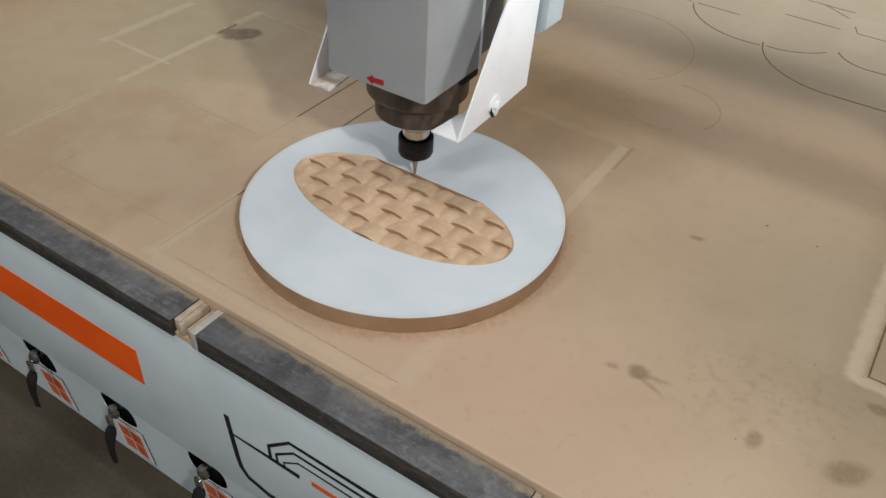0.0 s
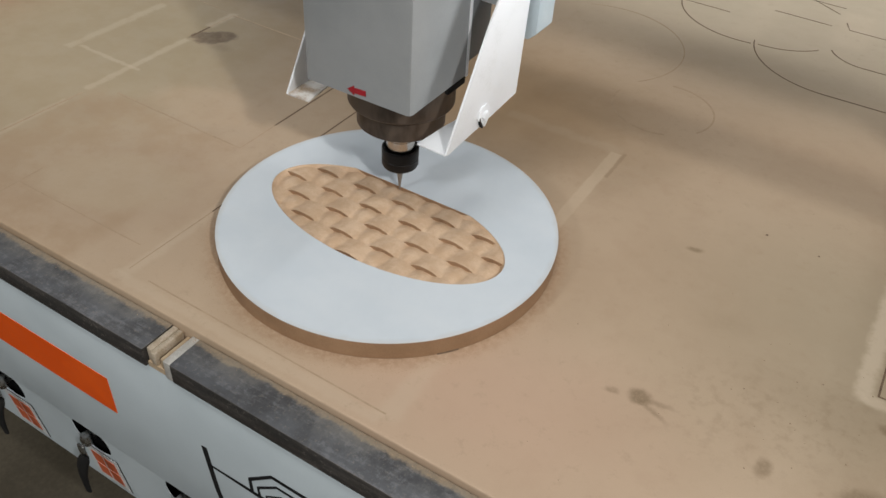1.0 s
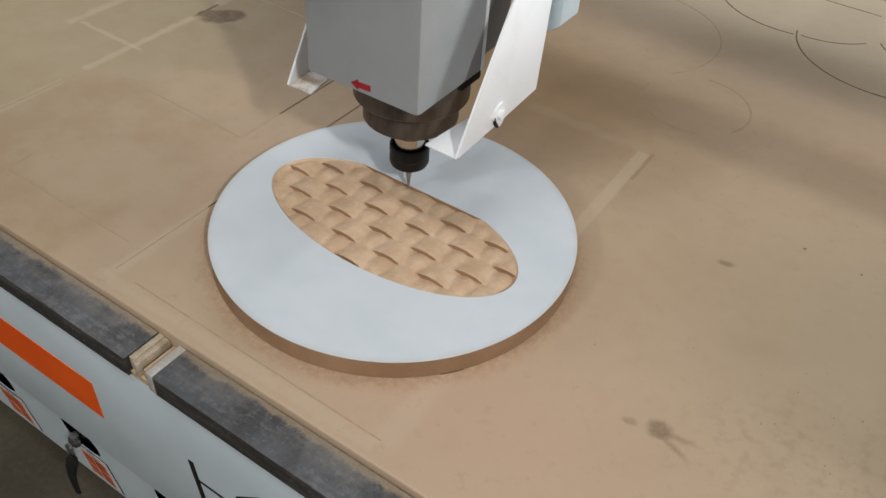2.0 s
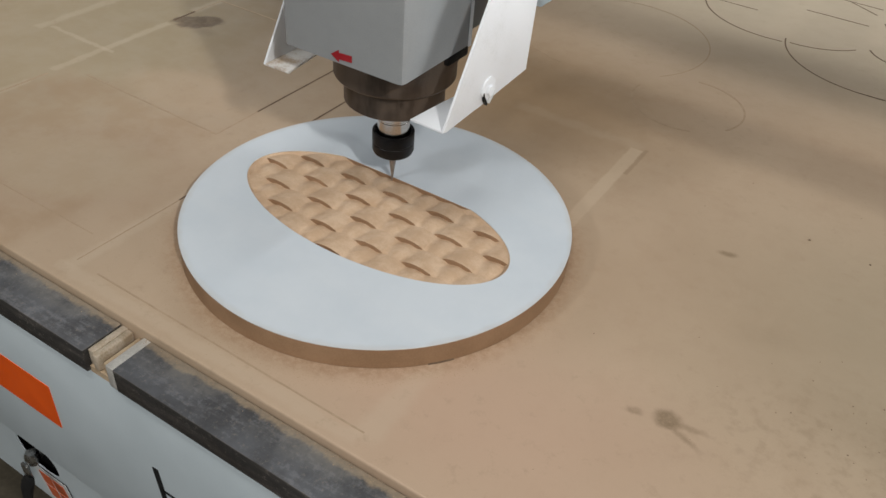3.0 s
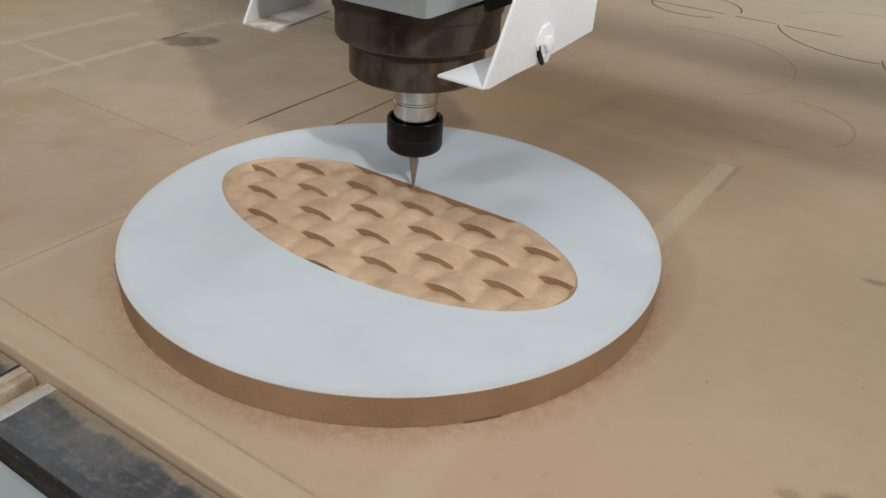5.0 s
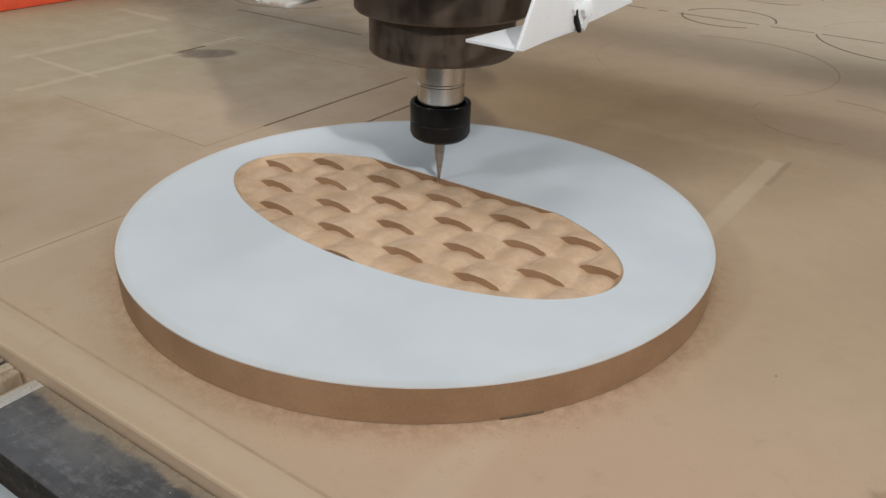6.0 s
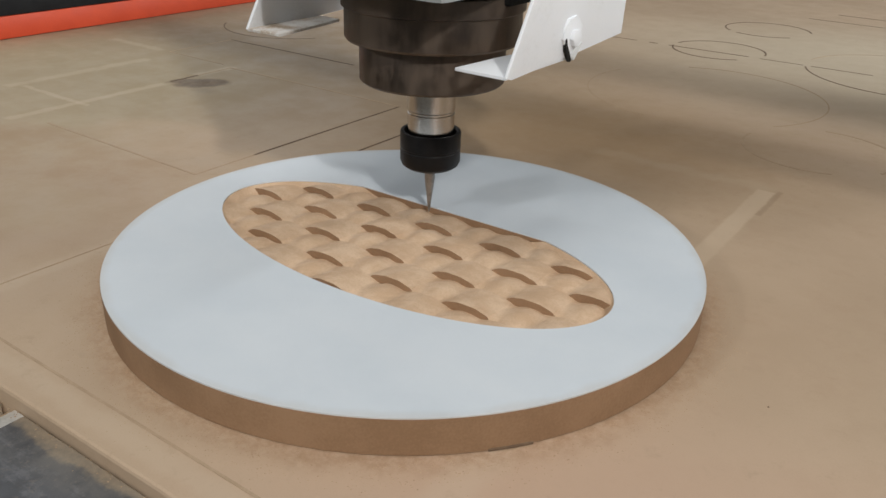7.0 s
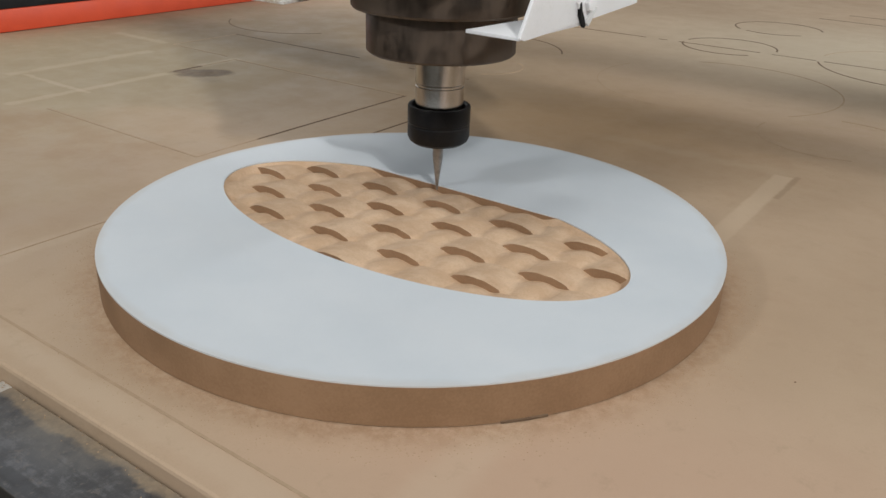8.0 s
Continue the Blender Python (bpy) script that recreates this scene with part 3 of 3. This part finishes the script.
for gx in (-0.603, -0.1185, 0.366):
    part("track_wall", box(gx + 0.0005, gx + 0.0085, STRIP_Y0 + 0.006, -0.2775, -0.032, -0.0112, 0.0012), M_TRACK, table, "dusty aluminium track wall")
    part("track_lip", box(gx + 0.0086, gx + 0.0165, STRIP_Y0 + 0.003, -0.2775, -0.032, -0.0120, 0.0020), M_TRACK, table, "dusty worn aluminium lip")
    part("track_wall", box(gx + 0.0320, gx + 0.0425, STRIP_Y0 + 0.001, -0.2775, -0.040, -0.0108, 0.0008), M_ALU, table, "bright aluminium track wall")
    part("track_floor", box(gx + 0.0005, gx + 0.0319, STRIP_Y0 + 0.004, -0.2775, -0.041, -0.0325), M_DUSTY, table)
    part("track_ledge", box(gx + 0.0225, gx + 0.0319, STRIP_Y0 + 0.005, -0.2775, -0.0324, -0.0165, 0.001), M_DUSTY, table)

# ---- spoilboard with the traces of old jobs ----
BOARD_Y0 = -0.2768
board = thing("spoilboard", (0, 1.0, -0.042), "tan dusty MDF spoilboard with old router cuts, on the table", "board")
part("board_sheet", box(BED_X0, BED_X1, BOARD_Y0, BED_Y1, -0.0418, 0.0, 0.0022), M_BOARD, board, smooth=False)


def score(points, width, dark=True):
    part("score_line", stroke(points, width, "z", 0.00005, 0.00035), M_KERF if dark else M_KERF_PALE, board, smooth=False)


for pts, w, dark in (
        ([(-0.190, -0.2475), (0.171, -0.2515)], 0.0018, False),
        ([(-0.226, -0.245), (-0.2245, -0.10)], 0.0012, False), ([(-0.2245, -0.10), (-0.2245, 0.10)], 0.0022, True), ([(-0.2240, 0.10), (-0.2235, 0.372)], 0.0024, True),
        ([(-0.301, 0.038), (-0.301, 0.120)], 0.0014, False), ([(-0.301, 0.118), (-0.3005, 0.372)], 0.0026, True),
        ([(-0.570, 0.0425), (-0.301, 0.038)], 0.0024, False), ([(-0.624, 0.373), (-0.301, 0.372)], 0.0024, False),
        ([(-0.6235, 0.262), (-0.624, 0.310)], 0.0040, True), ([(-0.624, 0.308), (-0.624, 0.373)], 0.0016, False),
        ([(-0.781, 0.384), (-0.781, 0.514)], 0.0022, False), ([(-0.781, 0.514), (-0.50, 0.512)], 0.0026, True),
        ([(-0.781, 0.383), (-0.65, 0.381)], 0.0014, False),
        ([(-0.622, -0.206), (-0.616, 0.01)], 0.0030, False), ([(-0.490, -0.275), (-0.490, -0.166)], 0.0012, False),
        ([(-0.49, -0.205), (-0.25, -0.205)], 0.0012, False),
        ([(-0.458, 1.018), (-0.246, 1.018)], 0.0030, True), ([(-0.222, 1.018), (-0.206, 1.018)], 0.0030, True), ([(-0.66, 0.946), (-0.434, 0.944)], 0.0028, True), ([(-0.60, 1.016), (-0.478, 1.017)], 0.0028, True),
        ([(-0.184, 1.018), (-0.040, 1.019)], 0.0028, True), ([(-0.020, 1.018), (0.051, 1.018)], 0.0022, True), ([(0.064, 1.018), (0.159, 1.017)], 0.0024, True),
        ([(0.236, 1.087), (0.353, 1.086)], 0.0026, True), ([(0.376, 1.120), (0.388, 1.087), (0.62, 1.087)], 0.0026, True),
        ([(0.293, 1.200), (0.355, 1.157)], 0.0026, True), ([(0.228, 1.20), (0.36, 1.196)], 0.0024, True),
        ([(0.618, 0.60), (0.618, 0.084), (1.1, 0.083)], 0.0022, True), ([(-0.40, 0.507), (-0.293, 0.506)], 0.0022, True),
        ([(-0.06, 1.52), (0.42, 1.50)], 0.0030, True), ([(-0.02, 1.62), (0.42, 1.60)], 0.0030, True)):
    score(pts, w, dark)
for cx, cy, r, a0, a1, w, dark in (
        (-0.013, 0.720, 0.167, -40, 118, 0.0022, False), (-0.013, 0.720, 0.167, 160, 262, 0.0015, False),
        (0.185, 0.550, 0.086, -30, 98, 0.0030, False), (0.185, 0.550, 0.086, 170, 292, 0.0028, False),
        (-0.090, 1.310, 0.082, 15, 225, 0.0030, True), (-0.090, 1.310, 0.082, 240, 315, 0.0030, True),
        (-0.100, 1.040, 0.080, 5, 170, 0.0030, True), (-0.100, 1.040, 0.080, 190, 310, 0.0030, True),
        (0.210, 1.055, 0.160, 95, 172, 0.0024, False), (0.210, 1.055, 0.160, 196, 280, 0.0026, True),
        (0.405, 0.940, 0.167, 188, 272, 0.0024, True), (0.255, 1.030, 0.128, 268, 322, 0.0024, True),
        (0.445, 1.000, 0.075, 205, 275, 0.0028, True), (-0.800, 0.690, 0.132, 215, 330, 0.0026, True),
        (-0.420, 0.700, 0.150, 25, 115, 0.0026, True), (-0.330, 0.600, 0.060, -60, 60, 0.0040, False)):
    score(arc(cx, cy, r, a0, a1), w, dark)
score([(0.408, 0.7732), (0.52, 0.775), (0.95, 0.775)], 0.0030)
score([(0.448, 0.9255), (0.75, 0.9255)], 0.0028)

# ---- the round workpiece ----
R, TOP = 0.225, 0.026
PCX, PCY, PA, PB, CHORD, PTURN = -0.0065, -0.0040, 0.1798, 0.0878, 0.0705, radians(-1.2)
disc = thing("round_panel", (0, 0, 0), "round MDF panel, pale laminate top, half-carved oval weave, on spoilboard", "panel")


def pocket_outline(n=220):
    pts = []
    for i in range(n):
        a = 2 * math.pi * i / n
        x, y = PA * math.cos(a), PB * math.sin(a)
        pts.append((PCX + x * math.cos(PTURN) - y * math.sin(PTURN), min(PCY + x * math.sin(PTURN) + y * math.cos(PTURN), CHORD)))
    return pts


def ring_plate(z0, z1, edge):
    """A round plate with the oval pocket's outline cut through it, its rim slightly eased."""
    bm = bmesh.new()
    inner = pocket_outline()
    n = len(inner)
    outer = []
    for i in range(n):
        a = 2 * math.pi * i / n
        outer.append((math.cos(a), math.sin(a)))
    lines = [[(x, y, z1) for x, y in inner]]
    lines.append([((R - edge) * x, (R - edge) * y, z1) for x, y in outer])
    lines.append([(R * x, R * y, z1 - edge) for x, y in outer])
    lines.append([(R * x, R * y, z0) for x, y in outer])
    lines.append([(x, y, z0) for x, y in inner])
    rows = [[bm.verts.new(q) for q in line] for line in lines]
    for a, b in zip(rows, rows[1:] + rows[:1]):
        for i in range(n):
            bm.faces.new((a[i], a[(i + 1) % n], b[(i + 1) % n], b[i]))
    return bm


part("core", ring_plate(0.0006, TOP - 0.0011, 0.0002), M_EDGE, disc, "brown MDF core with a clean cut edge")
part("laminate_top", ring_plate(TOP - 0.0011, TOP, 0.00012), M_LAMINATE, disc, "pale bluish white glossy laminate")


def weave():
    """The carved plain weave: strips along x and along y that pass over and under one another."""
    s, arch, round_y, lift, tilt, reach = 0.0322, 0.0029, 0.0058, 0.0040, 0.0012, 0.16
    row0, col0 = 0.0100, -0.0365
    mid = TOP - 0.0024 - arch - lift

    def lines(lo, hi, edge0):
        """Evenly spaced lines, with a close pair at each strip's edge so that its side stands upright."""
        out = []
        k0 = math.floor((lo - edge0) / s)
        for k in range(k0, math.ceil((hi - edge0) / s)):
            a, b = edge0 + k * s, edge0 + (k + 1) * s
            out += [a + 0.00008 + (b - a - 0.00016) * i / 36 for i in range(37)]
        return np.array(out)
    xs = lines(PCX - PA - 0.004, PCX + PA + 0.004, col0 - s / 2)
    ys = lines(PCY - PB - 0.004, CHORD + 0.004, row0)
    X, Y = np.meshgrid(xs, ys)
    U, V = (X - col0) / s, (Y - row0) / s - 0.5        # whole numbers on the middle lines of the strips
    I, J = np.round(U), np.round(V)
    # a slow waviness, as a hand-drawn weave has
    sway = 0.035 * np.sin(X * 61 + J * 1.7) + 0.03 * np.sin(Y * 83 + I * 2.1)
    across_h, across_v = 2 * (V - J), 2 * (U - I)
    over = np.mod(I + J, 2) < 0.5                       # cells where the strip along x lies on top
    # each strip along x leans a little to the back and reaches on past its cell before it dips under
    du = U - I + 0.3 * sway
    crest = mid + lift + arch * np.cos(np.pi * du) - tilt * du - 0.0016 * across_h
    start = mid + lift + arch * np.cos(np.pi * (du - 1)) - tilt * (du - 1) - 0.0016 * across_h
    dive = np.clip((du + 0.44) / 0.09, 0, 1)
    ends = np.where(U - I > 0.5 - reach, start, mid + lift - tilt / 2 - 0.0016 * across_h - 0.0086 * dive ** 0.8)
    along = np.where(over, crest, ends)
    rise = np.where(over, -1.0, 1.0)
    upright = mid + 0.0034 + rise * arch * np.cos(np.pi * (V - J + 0.3 * sway)) - round_y * across_v ** 2
    Z = np.maximum(along, upright)
    # the round bit leaves no sharp crease where one strip dips under the next
    for _ in range(4):
        soft = Z.copy()
        for k in (1, 2):
            soft[:, k:-k] += Z[:, 2 * k:] + Z[:, :-2 * k]
        Z[:, 2:-2] = soft[:, 2:-2] / 5
    # small unevenness left by the bit
    Z = Z + 0.00018 * np.sin(X * 410 + 3 * np.sin(Y * 130)) * np.sin(Y * 350 + 2 * np.sin(X * 90))
    # the flank left by the tapered bit along the oval
    C, S = math.cos(PTURN), math.sin(PTURN)
    XR, YR = (X - PCX) * C + (Y - PCY) * S, -(X - PCX) * S + (Y - PCY) * C
    inside = (1 - np.sqrt((XR / PA) ** 2 + (YR / PB) ** 2)) * np.hypot(XR, YR) / np.maximum(np.sqrt((XR / PA) ** 2 + (YR / PB) ** 2), 1e-6)
    Z = np.minimum(np.maximum(Z, TOP - 0.0005 - 1.1 * np.maximum(inside, 0)), TOP - 0.0013)
    ang = (XR / (PA + 0.0035)) ** 2 + (YR / (PB + 0.0035)) ** 2
    keep = (ang < 1) & (Y < CHORD + 0.0035)
    index = -np.ones(X.shape, int)
    index[keep] = np.arange(keep.sum())
    verts = np.stack([X[keep], Y[keep], Z[keep]], 1)
    q = keep[:-1, :-1] & keep[1:, :-1] & keep[:-1, 1:] & keep[1:, 1:]
    faces = np.stack([index[:-1, :-1][q], index[:-1, 1:][q], index[1:, 1:][q], index[1:, :-1][q]], 1)
    me = bpy.data.meshes.new("weave_relief")
    me.from_pydata(verts.tolist(), [], faces.tolist())
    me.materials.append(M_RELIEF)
    me.materials.append(M_EDGE)      # upright sides: raw cut edge like the rim, darker to hold their shade
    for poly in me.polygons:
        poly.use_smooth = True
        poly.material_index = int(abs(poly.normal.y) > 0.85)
    me.set_sharp_from_angle(angle=radians(40))
    ob = new("weave_relief", me)
    ob.parent = disc
    return tagged(ob, "raw tan MDF carved as a basket weave")


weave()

part("edge_chip", slab_of([(0.1705, -0.1481), (0.1798, -0.1370), (0.1870, -0.1270), (0.1860, -0.1262), (0.1785, -0.1362), (0.1695, -0.1472)], "z", 0.0004, 0.0016), M_KERF, disc, "dark gap under the rim")

# ---- spindle head ----
HX, HY, HZ = -0.028, 0.0655, TOP - 0.003
head = thing("spindle_head", (HX, HY, HZ), "silver-grey router spindle head with white brackets, hanging from the gantry", "spindle")


def rel(x0, x1, y0, y1, z0, z1, bevel=0.0):
    return box(HX + x0, HX + x1, HY + y0, HY + y1, HZ + z0, HZ + z1, bevel)


def hollow_housing():
    """An open-bottomed sheet housing with a rounded front."""
    bm = bmesh.new()
    out = [(-0.074, 0.028), (-0.074, -0.092), (-0.072, -0.0965), (-0.068, -0.098), (0.071, -0.098), (0.0755, -0.0965), (0.077, -0.092), (0.077, 0.028)]
    ins = [(x * 0.96, y + (0.003 if y < 0 else 0.0)) for x, y in out]
    rows = [[bm.verts.new((HX + x, HY + y, HZ + z)) for x, y in line] for line, z in ((ins, 0.66), (ins, 0.194), (out, 0.193), (out, 0.66))]
    for a, b in zip(rows, rows[1:]):
        for i in range(len(out) - 1):
            bm.faces.new((a[i], a[i + 1], b[i + 1], b[i]))
    bm.faces.new(rows[-1])
    return bm


part("housing", hollow_housing(), M_HOUSING, head, "silver-grey painted sheet metal housing")
part("housing_seam", rel(0.0768, 0.0786, 0.0235, 0.0285, 0.192, 0.66, 0.0006), M_WHITE, head)
part("rear_plate", rel(-0.076, 0.074, 0.0286, 0.085, 0.206, 0.66, 0.002), M_REAR, head, "dark grey rear mounting plate")
part("mount_block", rel(-0.066, 0.0762, -0.012, 0.028, 0.181, 0.1925, 0.002), M_BLACK, head, "black clamp block")
part("arrow", slab_of([(HX - 0.011, HZ + 0.2005), (HX - 0.001, HZ + 0.2075), (HX - 0.001, HZ + 0.2045), (HX + 0.0155, HZ + 0.2055), (HX + 0.0155, HZ + 0.1985), (HX - 0.001, HZ + 0.1975), (HX - 0.001, HZ + 0.1945)],
                      "y", HY - 0.0986, HY - 0.0975), M_RED, head, "red direction arrow sticker")


def bracket(side):
    """A folded sheet bracket: a tapering side plate with a lip turned in at its foot."""
    x = HX + side * 0.118
    out = [(-0.085, 0.150), (-0.078, 0.148), (0.020, 0.152), (0.087, 0.155), (0.100, 0.340), (0.040, 0.340), (-0.001, 0.285)]
    plate = part("bracket", slab_of([(HY + a, HZ + b) for a, b in out], "x", x - 0.0012, x + 0.0012, 0.0005), M_WHITE, head, "white painted sheet metal bracket")
    inner = x - side * (0.040 if side > 0 else 0.034)
    lip = [(x, HY - 0.084), (inner, HY - 0.083), (inner + side * 0.006, HY - 0.030), (inner + side * 0.010, HY - 0.004), (x, HY - 0.002)]
    part("bracket_lip", slab_of(lip, "z", HZ + 0.1485, HZ + 0.1508, 0.0004), M_WHITE if side > 0 else M_LIP, plate, "dusty white folded lip")
    part("bracket_arm", rel(min(side * 0.076, side * 0.1165), max(side * 0.076, side * 0.1165), 0.05, 0.085, 0.28, 0.32, 0.002), M_WHITE, plate)
    if side > 0:
        bm = slab_of(arc(HY + 0.0, HZ + 0.166, 0.013, 0, 340, 20), "x", x + 0.001, x + 0.0030, 0.0006)
        for v in bm.verts:
            v.co.y += 0.0022 * noise.noise(v.co * 160)
            v.co.z += 0.0026 * noise.noise(v.co * 140 + Vector((5, 1, 2)))
        washer = part("washer", bm, M_WHITE, plate, "painted washer and bolt with flaking paint")
        bolt = slab_of(arc(HY + 0.001, HZ + 0.164, 0.0065, 0, 300, 60), "x", x + 0.0028, x + 0.0062, 0.0006)
        part("bolt", bolt, M_WHITE, plate)
        torn = slab_of([(HY - 0.003, HZ + 0.151), (HY + 0.002, HZ + 0.157), (HY + 0.013, HZ + 0.160), (HY + 0.007, HZ + 0.153), (HY + 0.002, HZ + 0.148)], "x", x + 0.0012, x + 0.0042, 0.0004)
        part("paint_flake", torn, M_PAPER, plate)
        # black crescent piece in place of the shadow at the bolt's edge
        part("bolt_shadow_gap", slab_of([(HY - 0.0120, HZ + 0.1640), (HY - 0.0105, HZ + 0.1560), (HY - 0.0060, HZ + 0.1500), (HY - 0.0030, HZ + 0.1475), (HY - 0.0015, HZ + 0.1490), (HY - 0.0045, HZ + 0.1545), (HY - 0.0085, HZ + 0.1600), (HY - 0.0100, HZ + 0.1650)], "x", x + 0.0011, x + 0.0035), M_BLACK, plate, "black crescent put in for the shadow gap beside the bolt")


bracket(1)
bracket(-1)
part("hose_block", slab_of([(HX + 0.096, HZ + 0.238), (HX + 0.104, HZ + 0.222), (HX + 0.118, HZ + 0.222), (HX + 0.129, HZ + 0.232), (HX + 0.130, HZ + 0.40), (HX + 0.096, HZ + 0.40)], "y", HY + 0.104, HY + 0.150, 0.002),
     M_BLUE, head, "pale blue plastic hose block")
part("spindle_body", turned([(0.050, 0.1140), (0.0560, 0.1148), (0.0578, 0.1165), (0.0578, 0.1455), (0.0572, 0.1470), (0.0680, 0.1478), (0.0692, 0.1495), (0.0692, 0.1720), (0.0715, 0.1730), (0.0715, 0.186), (0.069, 0.1875), (0.069, 0.30)], HX, HY, HZ, 72),
            M_BODY, head, "dust-caked steel spindle body")
part("shaft", turned([(0.0192, 0.064), (0.0192, 0.088), (0.0187, 0.0885), (0.0187, 0.090), (0.0196, 0.091), (0.0196, 0.117)], HX, HY, HZ, 48), M_SHAFT, head, "bright ground steel shaft")


def collet_nut():
    """A clamping nut with a lower band, a groove and a hollow upper rim."""
    bm = turned([(0.006, 0.0435), (0.014, 0.0422), (0.0205, 0.0422), (0.0235, 0.0445), (0.0250, 0.0480), (0.0250, 0.0570), (0.0246, 0.0576), (0.0246, 0.0588), (0.0251, 0.0595), (0.0251, 0.0718), (0.0246, 0.0730), (0.0222, 0.0731), (0.0214, 0.0722), (0.0210, 0.0665)], HX, HY, HZ, 72)
    return bm


part("collet_nut", collet_nut(), M_NUT, head, "black collet clamping nut")
part("router_bit", turned([(0.0, 0.0), (0.0007, 0.0006), (0.0015, 0.008), (0.0027, 0.018), (0.0039, 0.027), (0.0043, 0.031), (0.0043, 0.045)], HX, HY, HZ, 28), M_BIT, head, "tapered carbide router bit")

# ---- gantry that carries the head ----
gantry = thing("gantry", (0, 0.45, 0), "red-orange, black and white gantry standing across the table", "gantry")
part("beam", box(-1.20, 1.20, 0.155, 0.225, 0.585, 0.655, 0.006), M_PANEL, gantry)
for side in (-1, 1):
    xi, xo = side * 1.05, side * 1.17
    x0, x1 = min(xi, xo), max(xi, xo)
    leg = part("gantry_leg", box(x0, x1, 0.12, 1.25, 0.0785, 0.60, 0.004), M_WHITE, gantry, "white gantry leg")
    part("black_band", box(x0 - 0.001, x1 + 0.001, 0.12, 1.25, 0.0375, 0.0783, 0.002), M_VINYL, leg)
    part("orange_band", box(x0 - 0.002, x1 + 0.002, 0.12, 1.25, 0.0008, 0.0373, 0.002), M_LEG, leg)

# ---- sawdust and crumbs ----


def scatter(name, spots, material, label):
    """Many tiny uneven chips in one mesh."""
    verts, faces = [], []
    for x, y, z, size in spots:
        k = len(verts)
        turn = random.uniform(0, math.tau)
        for i in range(4):
            r = size * random.uniform(0.6, 1.3)
            verts.append((x + r * math.cos(turn + i * math.tau / 4), y + r * math.sin(turn + i * math.tau / 4), z))
        verts.append((x, y, z + size * random.uniform(0.5, 0.9)))
        faces += [(k + i, k + (i + 1) % 4, k + 4) for i in range(4)]
    me = bpy.data.meshes.new(name)
    me.from_pydata(verts, [], faces)
    me.materials.append(material)
    return tagged(new(name, me), label, "sawdust", kind="stuff")


spots = []
for _ in range(5200):
    a = random.uniform(math.radians(150), math.radians(400))
    d = R + 0.0012 + abs(random.gauss(0, 0.013))
    spots.append((d * math.cos(a), d * math.sin(a), 0.0, random.uniform(0.0002, 0.00055)))
scatter("sawdust", spots, M_DUST, "fine tan sawdust heaped round the panel on the spoilboard")
spots = []
for _ in range(500):
    spots.append((random.uniform(-1.0, 1.0), BOARD_Y0 - abs(random.gauss(0, 0.005)) - 0.001, STRIP_Z1, random.uniform(0.0003, 0.0007)))
scatter("sawdust", spots, M_DUST, "sawdust lying on the black edge strip")
spots = [(0.430, 0.306, 0.0, 0.0022), (0.503, 0.301, 0.0, 0.0022)]
for _ in range(24):
    spots.append((random.uniform(0.25, 0.75), random.uniform(-0.24, 0.45), 0.0, random.uniform(0.0004, 0.0010)))
for _ in range(26):
    spots.append((random.gauss(0.55, 0.07), random.gauss(0.0, 0.05), 0.0, random.uniform(0.0005, 0.0011)))
scatter("crumb", spots, M_CHIP, "dark brown crumbs strewn on the spoilboard")
